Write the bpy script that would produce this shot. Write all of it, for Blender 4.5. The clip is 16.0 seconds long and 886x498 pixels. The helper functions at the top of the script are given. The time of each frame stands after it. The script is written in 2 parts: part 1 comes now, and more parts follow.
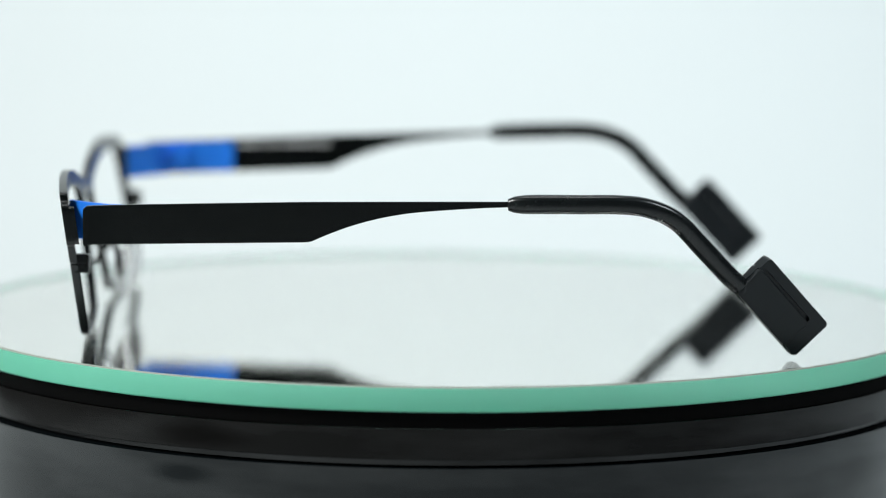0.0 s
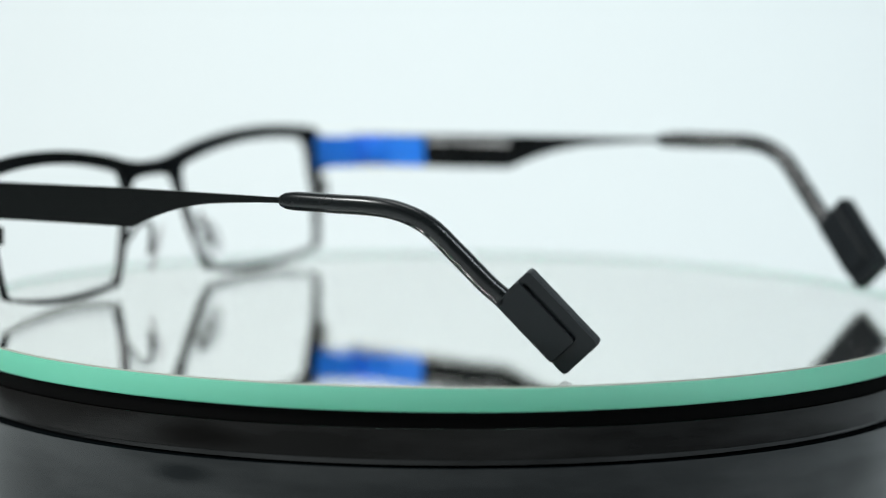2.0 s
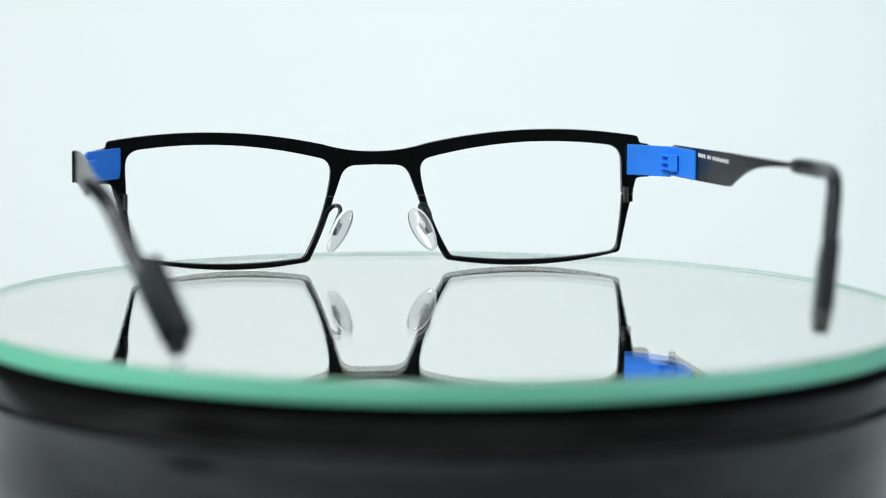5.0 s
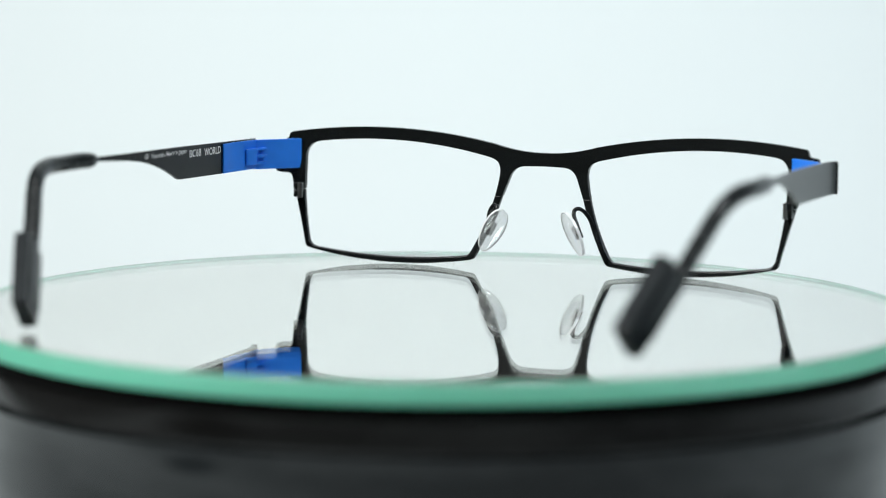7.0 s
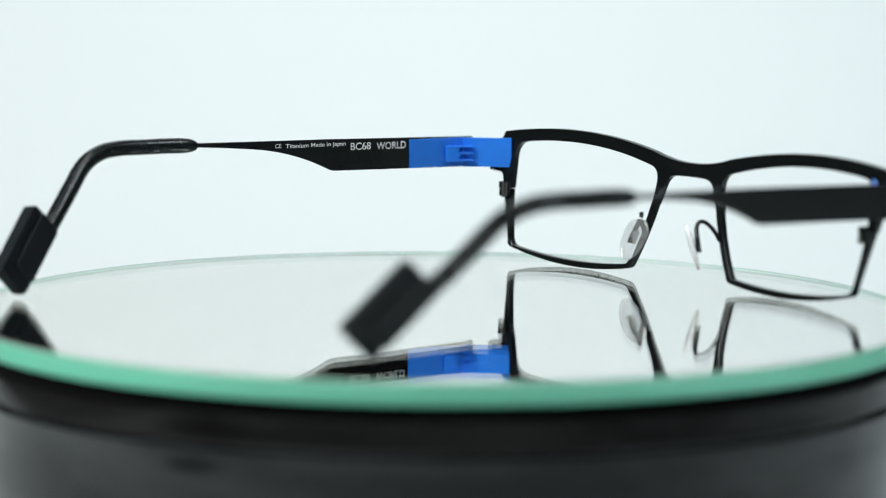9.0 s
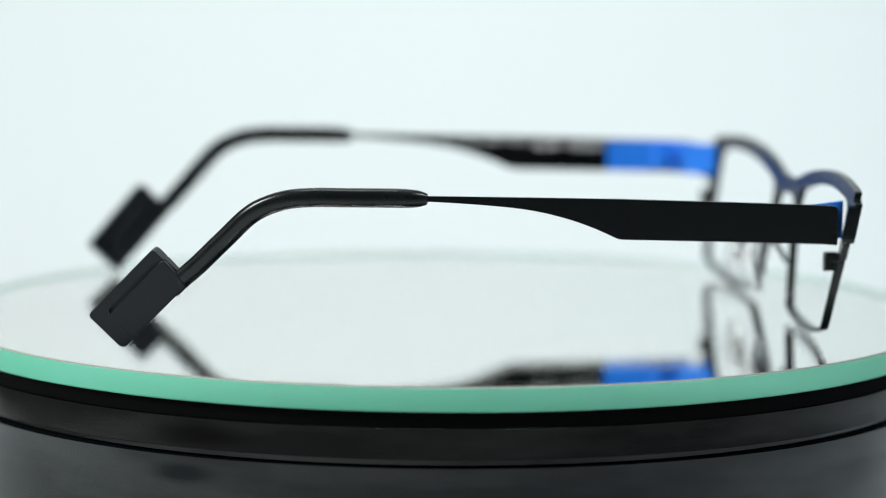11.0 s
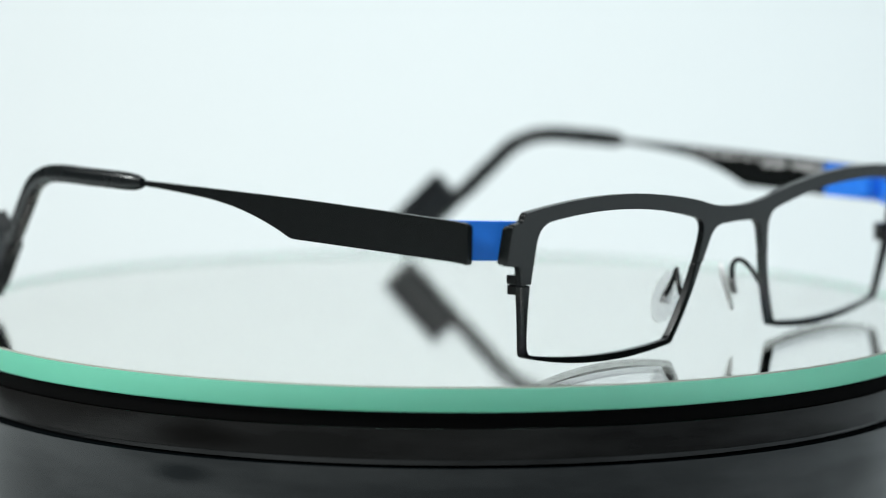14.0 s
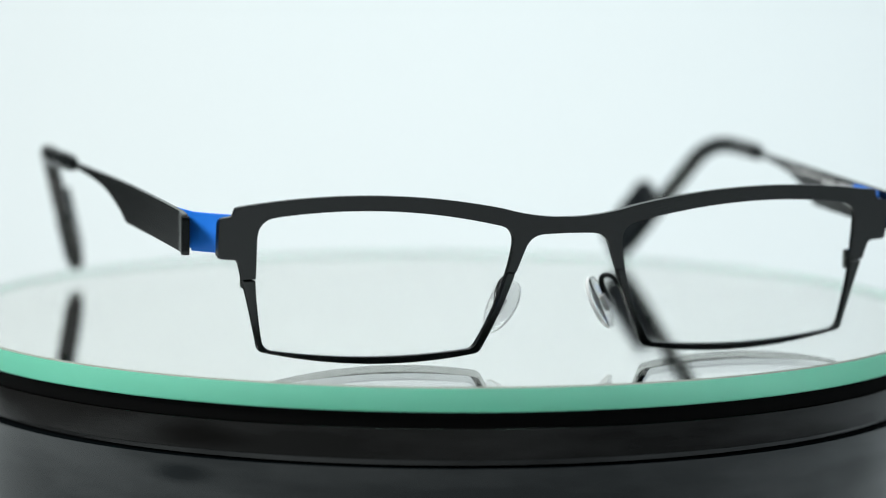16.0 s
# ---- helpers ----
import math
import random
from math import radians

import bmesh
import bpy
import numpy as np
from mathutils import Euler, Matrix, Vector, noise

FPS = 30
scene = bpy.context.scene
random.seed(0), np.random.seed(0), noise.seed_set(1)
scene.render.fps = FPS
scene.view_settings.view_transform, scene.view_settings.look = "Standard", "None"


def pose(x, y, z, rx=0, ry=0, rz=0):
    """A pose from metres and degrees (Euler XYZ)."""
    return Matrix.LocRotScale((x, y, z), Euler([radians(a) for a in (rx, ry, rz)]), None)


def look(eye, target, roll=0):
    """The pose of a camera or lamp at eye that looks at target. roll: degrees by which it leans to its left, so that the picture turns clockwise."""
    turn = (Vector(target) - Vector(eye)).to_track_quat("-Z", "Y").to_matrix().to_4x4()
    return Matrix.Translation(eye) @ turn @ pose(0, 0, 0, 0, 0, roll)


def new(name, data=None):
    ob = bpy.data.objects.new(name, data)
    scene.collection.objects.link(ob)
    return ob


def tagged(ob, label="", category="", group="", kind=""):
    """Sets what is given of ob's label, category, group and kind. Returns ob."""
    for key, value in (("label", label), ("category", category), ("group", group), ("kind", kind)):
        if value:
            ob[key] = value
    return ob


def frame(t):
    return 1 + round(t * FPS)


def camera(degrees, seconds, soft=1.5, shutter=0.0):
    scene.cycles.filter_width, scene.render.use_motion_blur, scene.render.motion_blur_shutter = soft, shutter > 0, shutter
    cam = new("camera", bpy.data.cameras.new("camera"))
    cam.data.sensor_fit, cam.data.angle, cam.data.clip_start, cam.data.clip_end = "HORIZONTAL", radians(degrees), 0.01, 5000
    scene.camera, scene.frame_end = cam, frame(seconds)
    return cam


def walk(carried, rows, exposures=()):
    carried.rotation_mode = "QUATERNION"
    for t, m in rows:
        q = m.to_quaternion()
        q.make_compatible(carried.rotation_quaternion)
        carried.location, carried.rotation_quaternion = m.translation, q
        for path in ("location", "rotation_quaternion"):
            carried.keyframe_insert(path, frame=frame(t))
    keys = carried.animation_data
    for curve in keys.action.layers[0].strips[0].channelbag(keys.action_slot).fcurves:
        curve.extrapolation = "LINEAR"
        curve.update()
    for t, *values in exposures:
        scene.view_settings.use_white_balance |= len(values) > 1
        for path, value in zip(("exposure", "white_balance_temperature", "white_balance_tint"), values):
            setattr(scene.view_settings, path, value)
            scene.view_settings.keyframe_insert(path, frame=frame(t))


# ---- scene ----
from mathutils.geometry import delaunay_2d_cdt

# ---- camera ----
cam = camera(15.395, 16.0, soft=1.0)
AHEAD = Vector((0.00061, 0.99309, -0.11735))
# on a fixed support; the lens's pupil slips 23 mm along its axis with each change of focus
NEAR_EYE = Vector((0.0, -0.7035, 0.09624))
FAR_EYE = NEAR_EYE - 0.023 * AHEAD
NEAR_VIEW = look(NEAR_EYE, NEAR_EYE + AHEAD, 0.40)
FAR_VIEW = look(FAR_EYE, FAR_EYE + AHEAD, 0.40)
walk(cam, [(0, NEAR_VIEW), (4.1, NEAR_VIEW), (4.4, FAR_VIEW), (9.0, FAR_VIEW), (9.2, NEAR_VIEW), (16, NEAR_VIEW)])

# ---- light ----
world = bpy.data.worlds.new("studio_air")
world.use_nodes = True
world.node_tree.nodes["Background"].inputs[0].default_value = (0.85, 0.93, 1.0, 1)
world.node_tree.nodes["Background"].inputs[1].default_value = 0.05
scene.world = world
scene.view_settings.exposure = 0.0


def softbox_light(name, eye, target, width, height, watts, colour):
    lamp = bpy.data.lights.new(name, "AREA")
    lamp.shape, lamp.size, lamp.size_y, lamp.energy, lamp.color = "RECTANGLE", width, height, watts, colour
    ob = new(name, lamp)
    ob.matrix_world = look(eye, target)
    return ob


softbox_light("softbox_lamp", (-1.05, -0.45, 1.02), (-0.3, 0.75, -0.15), 0.42, 0.42, 27.6, (0.938, 0.98, 0.972))
softbox_light("softbox_lamp", (1.05, -0.4, 1.02), (0.16, 0.75, -0.15), 0.42, 0.42, 9.8, (0.83, 0.94, 1.0))
softbox_light("softbox_lamp", (0.0, 0.02, 0.7), (0.0, 0.02, 0.0), 0.32, 0.32, 1.4, (0.95, 0.98, 0.98))


# ---- materials ----
def material(name, colour, rough=0.5, metal=0.0, spec=0.5, vary=0.0, scale=60.0, bump=0.0, bump_scale=800.0, rough_vary=0.0, sheen_vary=0.0, stretch=1.0):
    """A painted, plastic or metal surface: cloudy tint at one scale, fine relief at another."""
    m = bpy.data.materials.new(name)
    m.use_nodes = True
    nt = m.node_tree
    b = nt.nodes["Principled BSDF"]
    b.inputs["Base Color"].default_value = (*colour, 1)
    b.inputs["Roughness"].default_value = rough
    b.inputs["Metallic"].default_value = metal
    b.inputs["Specular IOR Level"].default_value = spec
    pos = nt.nodes.new("ShaderNodeTexCoord")
    if vary or rough_vary or sheen_vary:
        n = nt.nodes.new("ShaderNodeTexNoise")
        n.inputs["Scale"].default_value = scale
        n.inputs["Detail"].default_value = 6
        lay = nt.nodes.new("ShaderNodeMapping")
        lay.inputs["Scale"].default_value = (1, 1, stretch)
        nt.links.new(pos.outputs["Object"], lay.inputs["Vector"])
        nt.links.new(lay.outputs[0], n.inputs["Vector"])
    if vary:
        mix = nt.nodes.new("ShaderNodeMix")
        mix.data_type = "RGBA"
        mix.inputs[6].default_value = (*[c * (1 - vary) for c in colour], 1)
        mix.inputs[7].default_value = (*[min(1, c * (1 + vary)) for c in colour], 1)
        nt.links.new(n.outputs["Fac"], mix.inputs[0])
        nt.links.new(mix.outputs[2], b.inputs["Base Color"])
    if rough_vary:
        r = nt.nodes.new("ShaderNodeMapRange")
        r.inputs[3].default_value, r.inputs[4].default_value = max(0.02, rough - rough_vary), rough + rough_vary
        nt.links.new(n.outputs["Fac"], r.inputs[0])
        nt.links.new(r.outputs[0], b.inputs["Roughness"])
    if sheen_vary:
        h = nt.nodes.new("ShaderNodeMapRange")
        h.inputs[1].default_value, h.inputs[2].default_value = 0.4, 0.6
        h.inputs[3].default_value, h.inputs[4].default_value = spec * (1 - sheen_vary), spec * (1 + sheen_vary)
        nt.links.new(n.outputs["Fac"], h.inputs[0])
        nt.links.new(h.outputs[0], b.inputs["Specular IOR Level"])
    if bump:
        f = nt.nodes.new("ShaderNodeTexNoise")
        f.inputs["Scale"].default_value = bump_scale
        f.inputs["Detail"].default_value = 4
        nt.links.new(pos.outputs["Object"], f.inputs["Vector"])
        bp = nt.nodes.new("ShaderNodeBump")
        bp.inputs["Strength"].default_value = bump
        bp.inputs["Distance"].default_value = 0.0002
        nt.links.new(f.outputs["Fac"], bp.inputs["Height"])
        nt.links.new(bp.outputs[0], b.inputs["Normal"])
    return m


def glass(name, colour, rough, ior):
    m = bpy.data.materials.new(name)
    m.use_nodes = True
    b = m.node_tree.nodes["Principled BSDF"]
    b.inputs["Base Color"].default_value = (*colour, 1)
    b.inputs["Roughness"].default_value = rough
    b.inputs["IOR"].default_value = ior
    b.inputs["Transmission Weight"].default_value = 1
    return m


def soft_plastic(name, clear, ior, rough):
    """Clear moulded plastic with a glossy, slightly uneven skin; clear under 1 leaves a white haze in it."""
    m = glass(name, (0.97, 0.98, 0.98), rough, ior)
    nt = m.node_tree
    b = nt.nodes["Principled BSDF"]
    b.inputs["Transmission Weight"].default_value = clear
    b.inputs["Coat Weight"].default_value = 1.0
    b.inputs["Coat Roughness"].default_value = 0.02
    b.inputs["Coat IOR"].default_value = 1.6
    pos = nt.nodes.new("ShaderNodeTexCoord")
    ripple = nt.nodes.new("ShaderNodeTexNoise")
    ripple.inputs["Scale"].default_value = 260
    ripple.inputs["Detail"].default_value = 1
    bp = nt.nodes.new("ShaderNodeBump")
    bp.inputs["Strength"].default_value = 0.3
    bp.inputs["Distance"].default_value = 0.0006
    nt.links.new(pos.outputs["Object"], ripple.inputs["Vector"])
    nt.links.new(ripple.outputs["Fac"], bp.inputs["Height"])
    nt.links.new(bp.outputs[0], b.inputs["Normal"])
    return m


def dark_reflections(m, marks):
    """Dark reflections put into a moulding's skin as patches of lowered gloss: (x, y, z, width, height) in metres on
    its skin.
    """
    nt = m.node_tree
    b = nt.nodes["Principled BSDF"]
    source = b.inputs["Specular IOR Level"].links[0].from_socket
    pos = nt.nodes.new("ShaderNodeTexCoord")
    for x, y, z, width, height in marks:
        lay = nt.nodes.new("ShaderNodeMapping")
        lay.vector_type = "TEXTURE"
        lay.inputs["Location"].default_value = (x, y, z)
        lay.inputs["Scale"].default_value = (width, width, height)
        ball = nt.nodes.new("ShaderNodeTexGradient")
        ball.gradient_type = "SPHERICAL"
        fade = nt.nodes.new("ShaderNodeMapRange")
        fade.interpolation_type = "SMOOTHSTEP"
        fade.inputs[1].default_value, fade.inputs[2].default_value, fade.inputs[3].default_value, fade.inputs[4].default_value = 0.0, 0.8, 1.0, 0.3
        times = nt.nodes.new("ShaderNodeMath")
        times.operation = "MULTIPLY"
        nt.links.new(pos.outputs["Object"], lay.inputs["Vector"])
        nt.links.new(lay.outputs[0], ball.inputs["Vector"])
        nt.links.new(ball.outputs["Fac"], fade.inputs[0])
        nt.links.new(source, times.inputs[0])
        nt.links.new(fade.outputs[0], times.inputs[1])
        source = times.outputs[0]
    nt.links.new(source, b.inputs["Specular IOR Level"])
    return m


def ground_edge(name, colour):
    """Ground glass edge: rough refraction mixed with the scatter of the matt surface."""
    m = glass(name, colour, 0.3, 1.5)
    nt = m.node_tree
    d = nt.nodes.new("ShaderNodeBsdfDiffuse")
    d.inputs["Color"].default_value = (0.2, 0.92, 0.6, 1)
    mix = nt.nodes.new("ShaderNodeMixShader")
    mix.inputs[0].default_value = 0.37
    nt.links.new(nt.nodes["Principled BSDF"].outputs[0], mix.inputs[1])
    nt.links.new(d.outputs[0], mix.inputs[2])
    nt.links.new(mix.outputs[0], nt.nodes["Material Output"].inputs["Surface"])
    return m


BLACK = material("satin_black_enamel", (0.0036, 0.0050, 0.0050), 0.26, 0.0, 0.45, 0.2, 300, 0.03, 4000, rough_vary=0.015)
SLEEVE = material("black_acetate", (0.008, 0.0102, 0.0108), 0.27, 0.0, 0.42, 0.2, 200, 0.03, 3000, rough_vary=0.03)
BLOCK = material("satin_black_plastic", (0.009, 0.0120, 0.0142), 0.36, 0.0, 0.3, 0.25, 250, 0.06, 3000, rough_vary=0.06)
BLUE = material("blue_enamel", (0.02, 0.23, 0.95), 0.38, 0.0, 0.5, 0.12, 350, 0.05, 3500, rough_vary=0.05)
STEEL = material("dark_steel", (0.3, 0.3, 0.29), 0.3, 1.0, vary=0.1, scale=500)
WHITE_INK = material("white_print", (0.88, 0.88, 0.88), 0.6, vary=0.08, scale=900)
SILICONE = soft_plastic("clear_silicone", 0.8, 1.1, 0.0)
# near-opaque white paints in the bright edge that light gives the clear pad
SILICONE_RIM = soft_plastic("bright_silicone_rim", 0.12, 1.2, 0.1)
CLEAR_BOX = soft_plastic("clear_moulded_box", 0.6, 1.3, 0.02)
GLASS_TOP = glass("clear_glass", (1.0, 1.0, 0.995), 0.0, 1.5)
GLASS_EDGE = ground_edge("ground_green_glass_edge", (0.5, 1.0, 0.82))
SILVER = material("mirror_silvering", (0.999, 0.995, 0.965), 0.0, 1.0)
ARRIS = material("ground_arris", (0.3, 0.33, 0.28), 0.6, vary=0.15, scale=400)
DRUM = material("glossy_black_plastic", (0.0042, 0.0062, 0.0072), 0.07, 0.0, 0.39, 0.4, 22, 0.03, 30, rough_vary=0.04, sheen_vary=0.3, stretch=4.0)
# dark reflections of unseen studio things, painted as low-gloss patches at fixed places
REFLECTIONS_DRUM = ((-0.0490, -0.0934, 0.0612, 0.010, 0.0028), (-0.0985, -0.0380, 0.0610, 0.006, 0.0045))
REFLECTIONS_BAND = ((-0.0460, -0.0947, 0.0690, 0.017, 0.0034), (-0.0985, -0.0375, 0.069, 0.006, 0.004))
DRUM_BAND = material("dark_brown_black_band", (0.004, 0.0037, 0.0034), 0.09, 0.0, 0.18, 0.4, 24, 0.03, 30, rough_vary=0.05, sheen_vary=0.4, stretch=5.0)
dark_reflections(DRUM, REFLECTIONS_DRUM)
dark_reflections(DRUM_BAND, REFLECTIONS_BAND)
RUBBER = material("black_rubber", (0.0025, 0.0025, 0.0025), 0.8, 0.0, 0.03, 0.2, 100, 0.1, 900)
PAPER = material("white_backdrop_paper", (0.80, 0.85, 0.86), 0.9, 0.0, 0.1, 0.012, 3, 0.05, 200)
ROOM = material("grey_studio_paint", (0.07, 0.07, 0.07), 0.9, 0.0, 0.2, 0.06, 4, 0.05, 100)
DUST = material("pale_dust", (0.75, 0.75, 0.72), 0.9, vary=0.1, scale=900)


# ---- mesh helpers ----
def part(name, bm, mat, parent=None, label="", smooth=40.0, bevel=0.0):
    """Links a bmesh as one mesh object, under a thing or part where one is given."""
    bmesh.ops.recalc_face_normals(bm, faces=bm.faces)
    me = bpy.data.meshes.new(name)
    bm.to_mesh(me)
    bm.free()
    for m in mat if isinstance(mat, (list, tuple)) else (mat,):
        me.materials.append(m)
    if smooth:
        me.shade_smooth()
        me.set_sharp_from_angle(angle=radians(smooth))
    ob = new(name, me)
    if parent:
        ob.parent = parent
    if bevel:
        b = ob.modifiers.new("edge", "BEVEL")
        b.width, b.segments, b.limit_method, b.angle_limit = bevel, 2, "ANGLE", radians(50)
        b.harden_normals = True
    if label:
        tagged(ob, label)
    return ob


def path2d(stops, closed=True, step=0.9):
    """An outline from corners (u, v, radius, bulge of the side that follows), rounded at the corners; the bulge is to the right of the way."""
    n = len(stops)
    sides = []
    for i in range(n if closed else n - 1):
        (u0, v0, r0, bulge), (u1, v1) = stops[i], stops[(i + 1) % n][:2]
        a, b = Vector((u0, v0)), Vector((u1, v1))
        d = b - a
        k = max(2, int(d.length / step))
        right = Vector((d.y, -d.x)).normalized()
        sides.append([a + d * (j / k) + right * bulge * 4 * (j / k) * (1 - j / k) for j in range(k + 1)])
    out = []
    for i in range(n):
        here = Vector(stops[i][:2])
        r = stops[i][2]
        before = sides[i - 1] if (closed or i > 0) else None
        after = sides[i] if i < len(sides) else None
        if before and after and r > 0:
            a = next((p for p in reversed(before) if (p - here).length >= r), before[0])
            b = next((p for p in after if (p - here).length >= r), after[-1])
            out += [a.lerp(here, t).lerp(here.lerp(b, t), t) for t in (0, 0.12, 0.25, 0.37, 0.5, 0.63, 0.75, 0.88, 1)]
        else:
            out.append(here)
        if after:
            nxt = stops[(i + 1) % n]
            rn = nxt[2] if (closed or i + 1 < n - 1) else 0
            out += [p for p in after[1:-1] if (p - here).length > r + 0.2 and (p - Vector(nxt[:2])).length > rn + 0.2]
    return out


def inside(p, loop):
    hit = False
    for a, b in zip(loop, loop[1:] + loop[:1]):
        if (a.y > p.y) != (b.y > p.y) and p.x < (b.x - a.x) * (p.y - a.y) / (b.y - a.y) + a.x:
            hit = not hit
    return hit


def slab(loop, front, back, grid=1.0):
    """A solid sheet: the outline loop (2D), mapped by front() on one face and by back() on the other; evenly meshed inside."""
    loop = [Vector(p) for p in loop]
    n = len(loop)
    pts = list(loop)
    xs, ys = [p.x for p in loop], [p.y for p in loop]
    for i in range(int((max(xs) - min(xs)) / grid)):
        for j in range(int((max(ys) - min(ys)) / grid)):
            p = Vector((min(xs) + (i + 0.5) * grid, min(ys) + (j + 0.5) * grid))
            if min((p - q).length for q in loop) > 0.45 * grid and inside(p, loop):
                pts.append(p)
    verts, _, faces, origin, _, _ = delaunay_2d_cdt(pts, [(i, (i + 1) % n) for i in range(n)], [list(range(n))], 1, 1e-5)
    at = {o: k for k, group in enumerate(origin) for o in group}
    bm = bmesh.new()
    a = [bm.verts.new(front(*p)) for p in verts]
    b = [bm.verts.new(back(*p)) for p in verts]
    for f in faces:
        bm.faces.new([a[k] for k in f])
        bm.faces.new([b[k] for k in reversed(f)])
    for i in range(n):
        k, m = at[i], at[(i + 1) % n]
        if k != m:
            bm.faces.new((a[k], b[k], b[m], a[m]))
    bmesh.ops.delete(bm, geom=[v for v in bm.verts if not v.link_faces], context="VERTS")
    return bm


def tube(points, radii, sides=12, flat=1.0, side_axis=Vector((1, 0, 0)), bm=None, square=1.0):
    """A rounded rod along points; radii across, flattened along side_axis by flat; square under 1 gives a boxier section."""
    def bend(c):
        return math.copysign(abs(c) ** square, c)

    bm = bm or bmesh.new()
    rings = []
    for i, p in enumerate(points):
        p = Vector(p)
        d = (Vector(points[min(i + 1, len(points) - 1)]) - Vector(points[max(i - 1, 0)])).normalized()
        s = (side_axis - d * side_axis.dot(d)).normalized()
        u = d.cross(s)
        rings.append([bm.verts.new(p + radii[i] * (flat * bend(math.cos(2 * math.pi * k / sides)) * s + bend(math.sin(2 * math.pi * k / sides)) * u)) for k in range(sides)])
    for r0, r1 in zip(rings, rings[1:]):
        for k in range(sides):
            bm.faces.new((r0[k], r0[(k + 1) % sides], r1[(k + 1) % sides], r1[k]))
    bm.faces.new(rings[0])
    bm.faces.new(list(reversed(rings[-1])))
    return bm


def smooth_line(points, per=6):
    """Catmull-Rom through the points."""
    pts = [Vector(p) for p in points]
    pts = [2 * pts[0] - pts[1], *pts, 2 * pts[-1] - pts[-2]]
    out = []
    for a, b, c, d in zip(pts, pts[1:], pts[2:], pts[3:]):
        for k in range(per):
            t = k / per
            out.append(0.5 * (2 * b + (c - a) * t + (2 * a - 5 * b + 4 * c - d) * t * t + (3 * b - a - 3 * c + d) * t ** 3))
    out.append(pts[-2])
    return out


def box(bm, lo, hi, m=None):
    made = bmesh.ops.create_cube(bm, size=1)["verts"]
    lo, hi = Vector(lo), Vector(hi)
    for v in made:
        v.co = Vector((v.co.x * (hi.x - lo.x), v.co.y * (hi.y - lo.y), v.co.z * (hi.z - lo.z))) + (lo + hi) / 2
        if m:
            v.co = m @ v.co
    return bm


def turned(profile, sides=256, slots=None):
    """A body of revolution about z from (radius, z) pairs; a closed profile gets caps where the radius is 0."""
    bm = bmesh.new()
    rings = []
    for r, z in profile:
        if r == 0:
            rings.append([bm.verts.new((0, 0, z))])
        else:
            rings.append([bm.verts.new((r * math.cos(2 * math.pi * k / sides), r * math.sin(2 * math.pi * k / sides), z)) for k in range(sides)])
    for i, (a, b) in enumerate(zip(rings, rings[1:])):
        for k in range(sides):
            q = [a[k % len(a)], a[(k + 1) % len(a)], b[(k + 1) % len(b)], b[k % len(b)]]
            f = bm.faces.new([v for j, v in enumerate(q) if v not in q[:j]])
            if slots:
                f.material_index = slots[i]
    return bm


# ---- the studio ----
def sweep():
    """A paper sweep: flat under the turntable, curving up into the wall behind."""
    line = [(-0.55, -0.08), (0.55, -0.08)]
    line += [(0.55 + 0.35 * math.sin(a), 0.27 - 0.35 * math.cos(a)) for a in (radians(k * 7.5) for k in range(1, 13))]
    line += [(0.9, 1.9)]
    bm = bmesh.new()
    rows = [[bm.verts.new((x, y, z)) for x in (-0.41, 0.95)] for y, z in line]
    for a, b in zip(rows, rows[1:]):
        bm.faces.new((a[0], a[1], b[1], b[0]))
    ob = part("backdrop", bm, PAPER, smooth=60)
    th = ob.modifiers.new("sheet", "SOLIDIFY")
    th.thickness, th.offset = 0.002, -1
    return tagged(ob, "seamless pale white paper sweep behind the turntable", "backdrop", kind="structure")


def room():
    names = {
        "floor": ((-2.2, -2.4, -0.92), (2.2, 1.5, -0.82), "plain grey studio floor"),
        "ceiling": ((-2.2, -2.4, 2.3), (2.2, 1.5, 2.4), "plain grey studio ceiling"),
        "wall_south": ((-2.2, -2.5, -0.82), (2.2, -2.4, 2.3), "plain grey studio wall"),
        "wall_north": ((-2.2, 1.4, -0.82), (2.2, 1.5, 2.3), "plain grey studio wall behind the paper"),
        "wall_west": ((-2.3, -2.4, -0.82), (-2.2, 1.5, 2.3), "plain grey studio wall"),
        "wall_east": ((2.2, -2.4, -0.82), (2.3, 1.5, 2.3), "plain grey studio wall"),
    }
    for name, (lo, hi, label) in names.items():
        tagged(part(name, box(bmesh.new(), lo, hi), ROOM, smooth=0), label, name.split("_")[0], kind="structure")
    t = new("table")
    tagged(t, "plain grey table that carries the paper sweep", "table")
    part("tabletop", box(bmesh.new(), (-1.7, -0.6, -0.112), (1.7, 0.56, -0.0825)), ROOM, t, smooth=0, bevel=0.003)
    for x in (-1.6, 1.6):
        for y in (-0.52, 0.48):
            part("leg", box(bmesh.new(), (x - 0.03, y - 0.03, -0.82), (x + 0.03, y + 0.03, -0.112)), ROOM, t, smooth=0, bevel=0.003)


sweep()
room()

# ---- the turntable ----
RADIUS, THICK = 0.1061, 0.00486
turntable = tagged(new("turntable"), "round glossy black turntable base with a fine groove", "turntable")
turntable.location = (0, 0, -0.08)
Z0 = 0.08
part("drum", turned([(0, 0), (0.1036, 0), (0.1040, 0.0004), (0.1055, Z0 - 0.0155), (0.1036, Z0 - 0.0154), (0.1036, Z0 - 0.0141), (0, Z0 - 0.014)]), DRUM, turntable, "glossy black plastic drum", smooth=20)
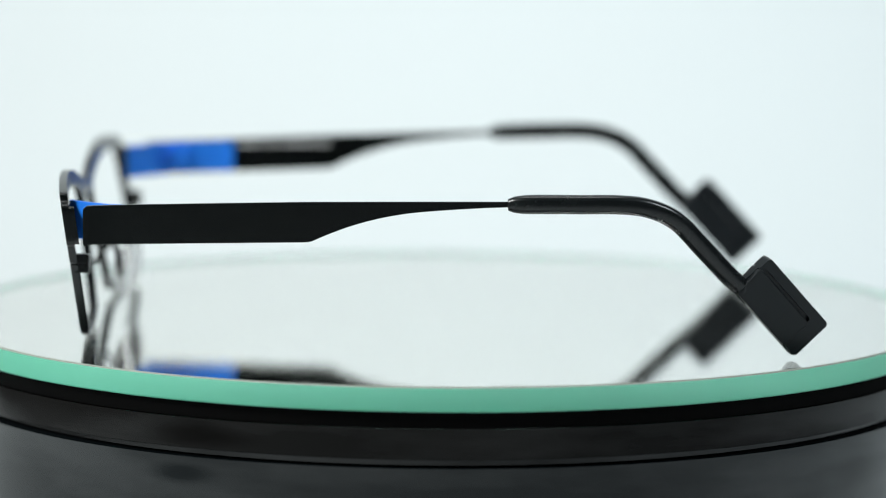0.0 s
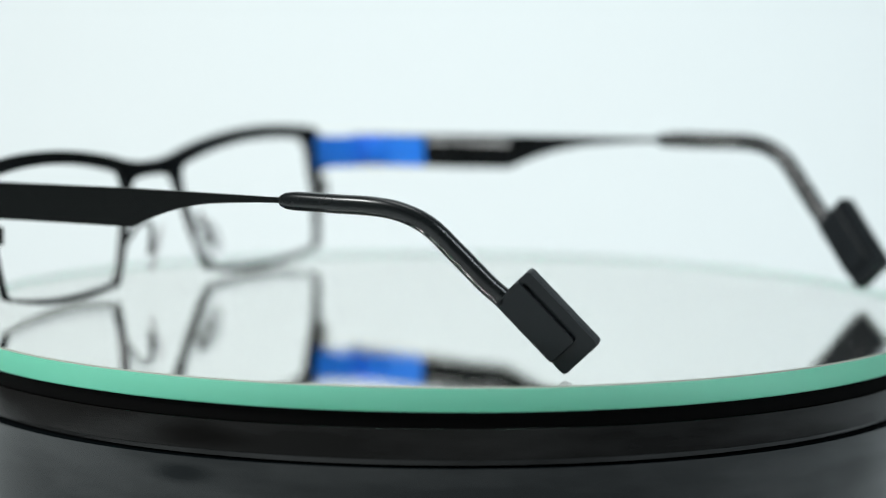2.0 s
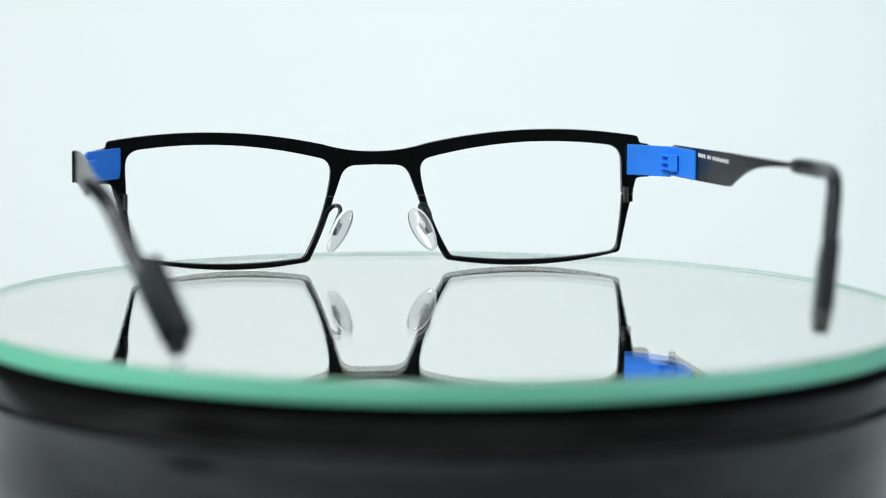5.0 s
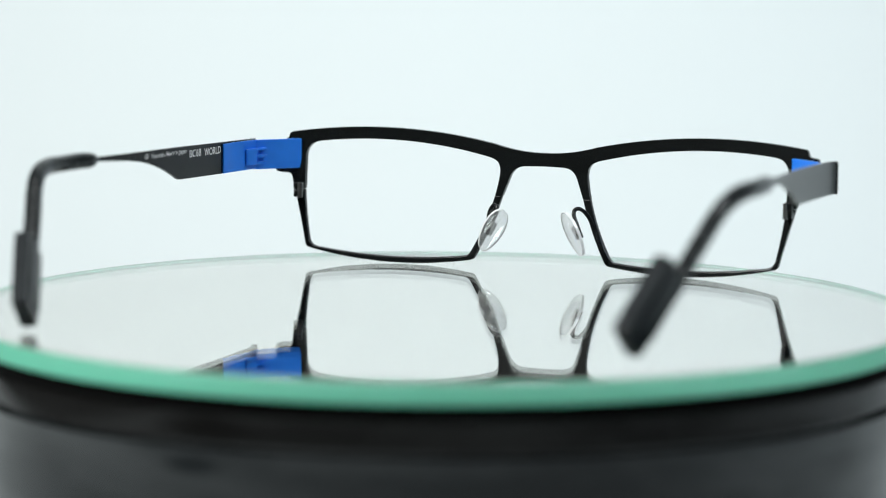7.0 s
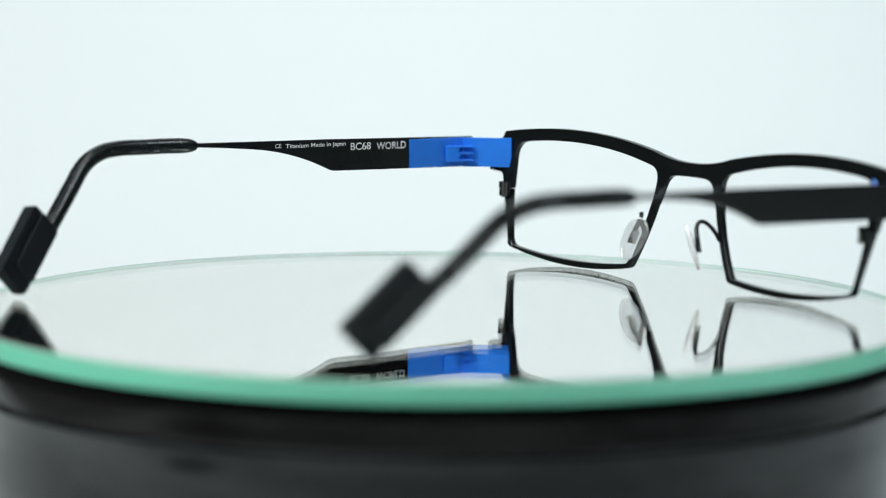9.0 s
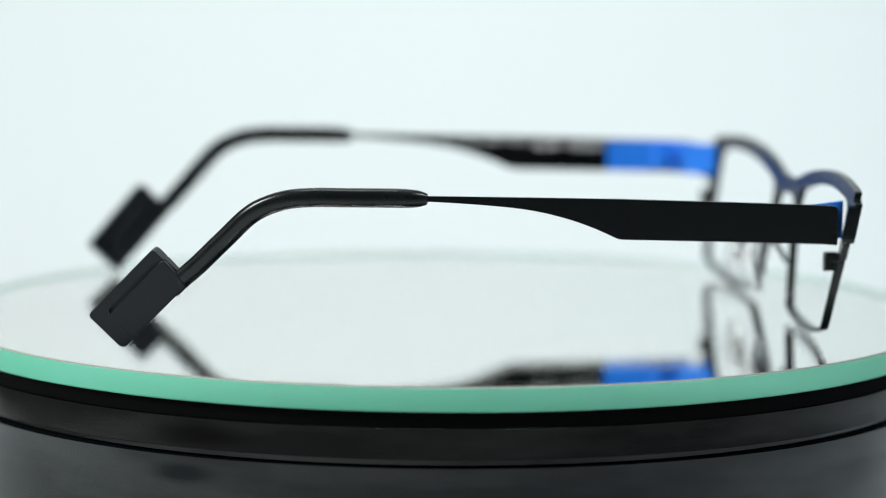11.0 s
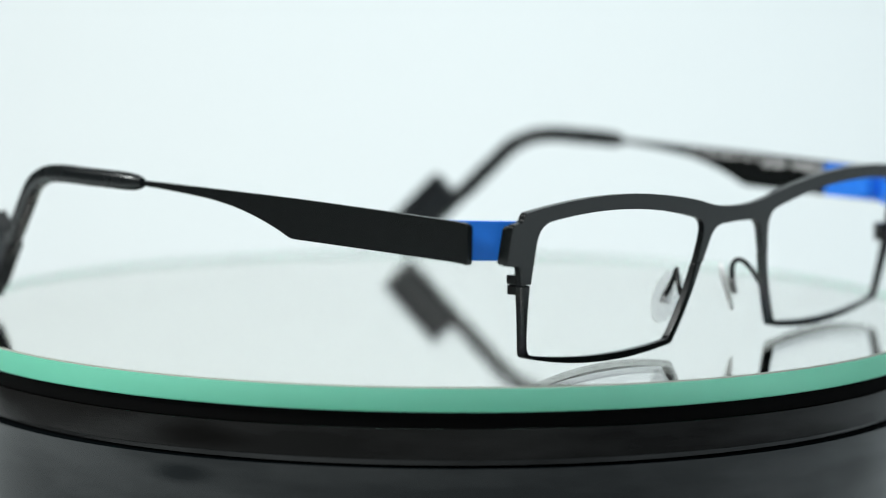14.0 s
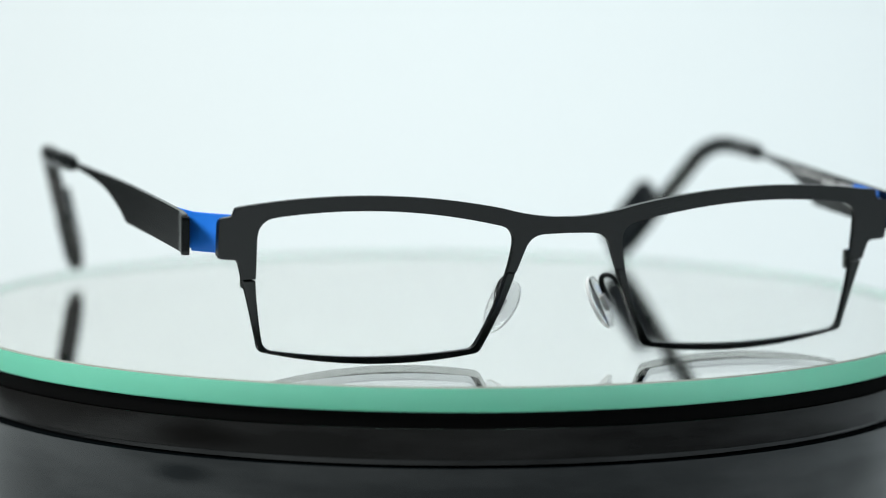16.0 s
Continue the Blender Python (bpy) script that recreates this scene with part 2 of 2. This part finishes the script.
part("band", turned([(0, Z0 - 0.0139), (0.1051, Z0 - 0.0139), (0.10523, Z0 - 0.0138), (0.1053, Z0 - 0.0081), (0.1052, Z0 - 0.0080), (0, Z0 - 0.0080)]), DRUM_BAND, turntable, "brownish black band above the groove", smooth=20)
part("pad", turned([(0, Z0 - 0.0079), (0.1050, Z0 - 0.0079), (0.1050, Z0 - 0.00488), (0, Z0 - 0.00488)]), RUBBER, turntable, "matt black rubber pad under the mirror")

mirror_plate = tagged(new("mirror_plate"), "round mirror glass plate with a green edge on the turntable", "mirror")
part("glass_disc", turned([(0, 0), (RADIUS - 0.0004, 0), (RADIUS, -0.0003), (RADIUS, -THICK + 0.0003), (RADIUS - 0.0004, -THICK), (0, -THICK)], 320, (0, 3, 1, 1, 2)),
     (GLASS_TOP, GLASS_EDGE, SILVER, ARRIS), mirror_plate, "clear glass silvered underneath, ground green edge", smooth=30)

bm = bmesh.new()
for _ in range(26):
    r, a = RADIUS * 0.97 * math.sqrt(random.random()), random.uniform(0, 2 * math.pi)
    size = random.uniform(0.00005, 0.00013)
    bmesh.ops.create_icosphere(bm, subdivisions=1, radius=size, matrix=Matrix.Translation((r * math.cos(a), r * math.sin(a), size * 0.6)) @ Matrix.Diagonal((1.6, 1, 0.7, 1)))
tagged(part("dust", bm, DUST, mirror_plate, "tiny pale specks of dust"), kind="stuff")

# ---- the eyeglasses ----
MM = 0.001


def on_front(depth):
    """Maps front outline millimetres (x, z) onto the bowed, tilted front, depth mm behind its face; one end is slightly twisted."""
    return lambda x, z: Vector((x, 74.3 + 0.14 * (z - 2) - 0.00075 * x * x + 0.000013 * max(x, 0) ** 2 * (z - 10) - depth, z)) * MM


def half_front():
    """The right half's front plate, from the bridge to the seams in the rims."""
    half = [
        (0, 28.3, 0, 0.5), (13.0, 30.1, 0, -2.45), (66.2, 31.55, 0.5, 0), (66.4, 29.85, 0.3, 0), (69.15, 29.5, 0.6, 0), (69.05, 21.6, 0.6, 0),
        (65.3, 21.4, 0.9, 0), (64.2, 17.6, 0, 0), (61.6, 17.6, 0, 0), (61.8, 29.0, 3.1, 2.65), (11.1, 26.1, 2.6, 0.3),
        (12.25, 17.6, 0, 0), (10.35, 17.6, 0, 0), (7.7, 24.9, 2.2, 0), (0, 25.1, 0, 0)]
    return path2d(half, closed=False)


def front_plate(parent):
    right = half_front()
    loop = right + [Vector((-p.x, p.y)) for p in reversed(right)][1:-1]
    for s in (-1, 1):
        tab = [Vector((s * p.x, p.y)) for p in path2d([(67.5, 29.2, 0.3, 0), (69.1, 29.1, 0.5, 0), (69.0, 21.8, 0.5, 0), (67.5, 21.8, 0.3, 0)])]
        part("end_tab", slab(tab, on_front(1.4), on_front(2.5)), BLACK, parent, bevel=0.0003)
    return part("front_plate", slab(loop, on_front(0), on_front(1.5)), BLACK, parent, "satin black sheet titanium front with bridge", bevel=0.0002)


def lower_rim(parent, s):
    stops = [
        (64.15, 17.45, 0, 0.1), (60.5, 3.3, 0.4, -2.25), (17.0, 1.75, 0.35, -0.45), (10.36, 17.62, 0, 0), (12.27, 17.62, 0, 0.6),
        (18.4, 2.75, 0.5, 1.5), (59.5, 3.7, 1.3, 0.25), (61.6, 17.45, 0, 0)]
    loop = [Vector((s * p.x, p.y)) for p in path2d(stops)]
    return part("lower_rim", slab(loop, on_front(-0.02), on_front(1.75), 20.0), BLACK, parent, "thin black lower rim", bevel=0.00035)


def closing_block(parent, s):
    bm = bmesh.new()
    f = on_front(0)(63.1, 17.5)
    box(bm, (s * 61.75 * MM, f.y - 4.0 * MM, 15.6 * MM), (s * 63.75 * MM, f.y - 1.4 * MM, 17.44 * MM))
    box(bm, (s * 61.75 * MM, f.y - 4.1 * MM, 17.52 * MM), (s * 63.75 * MM, f.y - 1.4 * MM, 19.3 * MM))
    ob = part("closing_block", bm, BLACK, parent, "small black closing block", bevel=0.0002)
    top = Vector((s * 62.1 * MM, f.y - 3.6 * MM, 15.45 * MM))
    part("screw", tube([top, top + Vector((0, 0, 0.0037))], [0.00065, 0.00065], 14), STEEL, ob, "tiny dark steel screw")


def nose_pad(parent, s):
    c = Vector((10.35, 67.6, 9.9))
    arm = [(13.5, 73.4, 11.2), (12.7, 72.1, 13.7), (11.3, 70.8, 15.5), (10.1, 69.9, 15.55), (9.9, 69.2, 14.2), (11.0, 68.5, 11.6), (12.1, 68.0, 8.9)]
    arm = smooth_line([Vector((s * x, y, z)) * MM for x, y, z in arm], 5)
    part("pad_arm", tube(arm, [0.0005 + 0.0002 * max(0, (i - 17) / 13) for i in range(len(arm))], 12), BLACK, parent, "thin bent black pad arm")
    bm = bmesh.new()
    n = 40
    turn = Matrix.Translation(Vector((s * c.x, c.y, c.z)) * MM) @ Matrix.Rotation(radians(-s * 46), 4, "Z") @ Matrix.Rotation(radians(-s * 22), 4, "Y") @ Matrix.Rotation(radians(17), 4, "X")
    rings = []
    for scale_, depth in [(math.cos(a) ** 0.8, 0.8 * math.sin(a) - 0.1) for a in (radians(d) for d in (-80, -62, -46, -36, -28, 28, 36, 46, 62, 80))]:
        rings.append([bm.verts.new(turn @ (Vector((3.15 * scale_ * math.cos(a) * (1 + 0.12 * math.sin(a)), depth, 6.3 * scale_ * math.sin(a))) * MM)) for a in (2 * math.pi * k / n for k in range(n))])
    for a, b in zip(rings, rings[1:]):
        for k in range(n):
            bm.faces.new((a[k], a[(k + 1) % n], b[(k + 1) % n], b[k]))
    bm.faces.new(rings[0])
    bm.faces.new(rings[-1])
    bm.faces.ensure_lookup_table()
    for i in range(4 * n, 5 * n):
        bm.faces[i].material_index = 1
    pad = part("nose_pad", bm, (SILICONE, SILICONE_RIM), parent, "clear silicone nose pad")
    part("pad_box", box(bmesh.new(), Vector((-0.9, 0.75, -1.7)) * MM, Vector((0.9, 1.9, 1.7)) * MM, turn), CLEAR_BOX, pad, "small clear pad box", bevel=0.0002)


def temple_x(y):
    """Half the spread between the temples at y: they bow outwards towards the back."""
    u = 69.6 - y
    return 73.55 + 0.02 * u + 0.0005 * u * abs(u)


def temple(parent, s, rise, reach, drop):
    """A temple: blue hinge leaf, black side plate, plastic sleeve and end block. rise: degrees that it is bent up at the hinge; reach: millimetres by which its sleeve sits further back; drop: by which its hinge sits lower and further back."""
    tilt = Matrix.Translation(Vector((s * 73, 70 - drop, 26 - 0.7 * drop)) * MM) @ Matrix.Rotation(radians(-rise), 4, "X") @ Matrix.Translation(Vector((-s * 73, -70, -26)) * MM)

    def put(x, y, z):
        return tilt @ (Vector((s * x, y, z)) * MM)

    def flare(y):
        return 0.75 * max(0.0, (y - 63.6) / 6.0) ** 2

    outline = path2d([(69.6, 29.95, 0.3, 0), (60, 30.25, 0, 0), (26.4, 31.1, 0, 0), (-13.5, 31.7, 0, 0), (-13.5, 30.7, 0, -0.12), (4, 29.5, 0, -1.05), (26.0, 23.3 - 0.3 * drop, 0.4, 0), (69.6, 22.4 - 0.3 * drop, 0.3, 0)])
    arm = part("temple", slab(outline, lambda y, z: put(temple_x(y) + 0.55 + flare(y), y, z), lambda y, z: put(temple_x(y) - 0.35 + 0.6 * flare(y), y, z)), BLACK, parent, "satin black flat titanium temple tapering to a wire", bevel=0.00015)
    bm = slab(path2d([(69.75, 29.6, 0.3, 0), (69.75, 22.2, 0.3, 0), (68.9, 22.2, 0.3, 0), (68.9, 29.6, 0.3, 0)]), lambda y, z: put(temple_x(y) + 1.29, y, z), lambda y, z: put(temple_x(y) - 0.2, y, z))
    part("front_lip", bm, BLACK, arm, "folded black lip", bevel=0.0002)

    def strip(line, z0, z1, thick):
        bm = bmesh.new()
        rows = []
        for i, (x, y) in enumerate(line):
            d = (Vector(line[min(i + 1, len(line) - 1)]) - Vector(line[max(i - 1, 0)])).normalized()
            nrm = Vector((d.y, -d.x)) * thick / 2
            rows.append([bm.verts.new(put(x + k * nrm.x, y + k * nrm.y, z)) for k, z in ((1, z0), (1, z1), (-1, z1), (-1, z0))])
        for a, b in zip(rows, rows[1:]):
            for k in range(4):
                bm.faces.new((a[k], a[(k + 1) % 4], b[(k + 1) % 4], b[k]))
        bm.faces.new(rows[0])
        bm.faces.new(list(reversed(rows[-1])))
        return bm

    # the leaf lies on the temple's inner face and meets the bent end piece at the hinge
    bend = Vector((71.6, 64.4))
    leaf = [(temple_x(y) - 0.57, y) for y in (48.9, 52, 55)] + [(72.7, 58.0), (72.2, 61.2), tuple(bend)]
    blue = part("hinge_leaf", strip(leaf, 22.85, 30.05 - 0.4 * drop, 0.42), BLUE, parent, "bright blue enamelled hinge leaf", bevel=0.00012)
    line = [tuple(bend), (70.6, 65.7), (69.4, 67.1), (68.0, 68.6), (66.4, 70.2), (64.7, 71.9), (63.0, 73.3)]
    end = part("end_piece", strip(line, 22.65 - 0.8 * drop, 30.0 - 0.35 * drop, 0.65), BLUE, parent, "bright blue enamelled bent end piece", bevel=0.00012)
    back, ahead = (Vector((72.2, 58.0)) - bend).normalized(), (Vector((68.0, 68.6)) - bend).normalized()
    lift = Vector((-0.87, -0.5))

    def knuckle(name, plan, z0, z1, parent):
        bm = slab([bend + p for p in plan], lambda x, y: put(x, y, z1), lambda x, y: put(x, y, z0), 3.0)
        return part(name, bm, BLUE, parent, bevel=0.00015)

    knuckle("hinge_spine", (back * 5.2, back * 5.2 + lift * 0.35, back * 4.4 + lift * 0.9, back * 1.2 + lift * 1.5, back * 1.2), 24.05, 28.05, blue)
    for z, tall in ((27.75, 0.3), (26.05, 0.36), (24.35, 0.3)):
        knuckle("hinge_tooth", (back * 1.3, back * 1.3 + lift * 1.5, lift * 1.5 + ahead * 0.3, ahead * 2.4 + lift * 1.2, ahead * 2.3), z - tall, z + tall, end)
    pin = bend + back * 0.3 + lift * 0.75
    part("hinge_pin", tube([put(pin.x, pin.y, 24.2), put(pin.x, pin.y, 27.9)], [0.00032, 0.00032], 12), BLUE, end)

    # sleeve, bent down behind the ear
    line = [(78.7, -12.0, 31.1), (79.4, -18, 31.3), (79.9, -26, 31.35), (79.8, -33, 31.35), (78.9, -38.8, 30.6), (77.3, -44.3, 28.05), (75.2, -49.35, 22.95), (73.1, -54.45, 17.5), (71.8, -57.3, 14.8), (70.9, -59.4, 12.6)]
    line = smooth_line([tilt @ (Vector((s * x, y - reach * min(1, (-11.9 - y) / 8), z)) * MM) for x, y, z in line], 5)
    n = len(line)
    rad = [(0.00184 + 0.00008 * min(1, max(0, (i - 20) / 10))) * (0.6 + 0.4 * math.sqrt(math.sin(min(1.0, i / 4) * math.pi / 2))) for i in range(n)]
    sleeve = part("sleeve", tube(line, rad, 40, 0.9, square=0.8), SLEEVE, parent, "glossy black plastic ear sleeve")
    # end block: its long side runs along the sleeve
    o = Vector((71.56, -58.17 - reach, 16.0))
    along = Vector((-5.3, -12.1, -13.5)).normalized()
    across = Vector((-0.65, -4.5, 4.15))
    across = (across - along * across.dot(along)).normalized()
    out = across.cross(along)
    if out.x < 0:
        out = -out
    def at(a, b, c):
        p = o + along * a + across * b + out * c
        return tilt @ (Vector((s * p.x, p.y, p.z)) * MM)
    loop = path2d([(-0.2, 6.55, 0.8, 0), (18.9, 6.55, 0.9, 0), (18.9, -3.0, 0.5, 0), (1.0, -3.0, 0.5, 0), (-0.2, -1.2, 0.3, 0)])
    block = part("end_block", slab(loop, lambda a, b: at(a, b, 0.8), lambda a, b: at(a, b, -0.8)), BLOCK, sleeve, "rectangular black counterweight end block", bevel=0.0003)
    # on both faces a raised panel runs on from the sleeve; a deep slot parts it from the rounded outer border
    for k in (1, -1):
        loop = path2d([(-0.2, 3.75, 0.3, 0), (15.5, 3.75, 0.4, 0), (15.5, -2.95, 0.3, 0), (0.2, -2.95, 0.3, 0)])
        part("raised_panel", slab(loop, lambda a, b: at(a, b, 0.75 * k), lambda a, b: at(a, b, 2.0 * k)), BLOCK, sleeve, bevel=0.0003)
        loop = path2d([(-0.2, 6.5, 0.5, 0), (18.85, 6.5, 0.6, 0), (18.85, -2.75, 0.4, 0), (15.3, -2.75, 0.2, 0), (15.3, 4.5, 0.4, 0), (0.9, 4.5, 0.2, 0), (0.9, 3.6, 0, 0), (-0.2, 3.6, 0, 0)])
        part("border", slab(loop, lambda a, b: at(a, b, 0.75 * k), lambda a, b: at(a, b, 1.65 * k)), BLOCK, sleeve, bevel=0.00018)
    return arm, tilt


def print_text(parent, words, y0, y1, z, cap, s, tilt, label):
    """White lettering on the inner face of a temple, from y0 to y1 mm, standing on z, cap mm high."""
    curve = bpy.data.curves.new("lettering", "FONT")
    curve.body, curve.size, curve.offset = words, 1.0, 0.014
    tmp = new("lettering_source", curve)
    bpy.context.view_layer.update()
    me = bpy.data.meshes.new_from_object(tmp.evaluated_get(bpy.context.evaluated_depsgraph_get()))
    bpy.data.objects.remove(tmp)
    us = [v.co.x for v in me.vertices]
    lo, hi = min(us), max(us)
    for v in me.vertices:
        y = y0 + (v.co.x - lo) / (hi - lo) * (y1 - y0)
        v.co = tilt @ (Vector((s * (temple_x(y) - 0.39), y, z + v.co.y / 0.7 * cap)) * MM)
    me.materials.clear()
    me.materials.append(WHITE_INK)
    ob = new("lettering", me)
    ob.parent = parent
    return tagged(ob, label)


def print_bar(parent, y0, y1, z0, z1, s, tilt):
    bm = slab([Vector(p) for p in ((y0, z0), (y1, z0), (y1, z1), (y0, z1))],
              lambda y, z: tilt @ (Vector((s * (temple_x(y) - 0.355), y, z)) * MM), lambda y, z: tilt @ (Vector((s * (temple_x(y) - 0.39), y, z)) * MM))
    return part("print_bar", bm, WHITE_INK, parent, "white printed bar", smooth=0)


eyeglasses = tagged(new("eyeglasses"), "black and blue titanium eyeglass frame without lenses on the mirror", "eyeglasses")
front_plate(eyeglasses)
for side in (-1, 1):
    lower_rim(eyeglasses, side)
    closing_block(eyeglasses, side)
    nose_pad(eyeglasses, side)
left_arm, left_tilt = temple(eyeglasses, -1, 0.0, 0.0, 0.0)
right_arm, right_tilt = temple(eyeglasses, 1, 0.78, 0.85, 0.3)
print_text(left_arm, "WORLD", 39.1, 48.0, 28.0, 1.75, -1, left_tilt, "white printed word")
print_text(left_arm, "BC68", 31.4, 37.4, 28.2, 1.75, -1, left_tilt, "white printed model code")
print_text(left_arm, "Titanium Made in Japan", 12.6, 30.0, 29.45, 1.0, -1, left_tilt, "small white printed words")
print_text(left_arm, "CE", 9.6, 11.4, 29.6, 1.0, -1, left_tilt, "small white printed mark")
y = 47.6
for letters in (4, 2, 8):
    for _ in range(letters):
        print_bar(right_arm, y - 0.9, y, 28.6, 29.5, 1, right_tilt)
        y -= 1.42
    y -= 1.0


# ---- what turns ----
FOCUS = new("focus_mark")
cam.data.dof.use_dof = True
cam.data.dof.focus_object = FOCUS
cam.data.dof.aperture_fstop = 8.8


def motions():
    turn = [(t / 2, pose(0, 0, 0, 0, 0, 90.58 - 15.79 * t / 2)) for t in range(33)]
    walk(mirror_plate, turn)
    walk(eyeglasses, [(t, m @ Matrix.Translation((-0.00094, 0, 0.0))) for t, m in turn])
    near, far = pose(0, -0.08, 0.02), pose(0, 0.07, 0.02)
    walk(FOCUS, [(0, near), (4.1, near), (4.4, far), (9.0, far), (9.2, near), (16, near)])


motions()
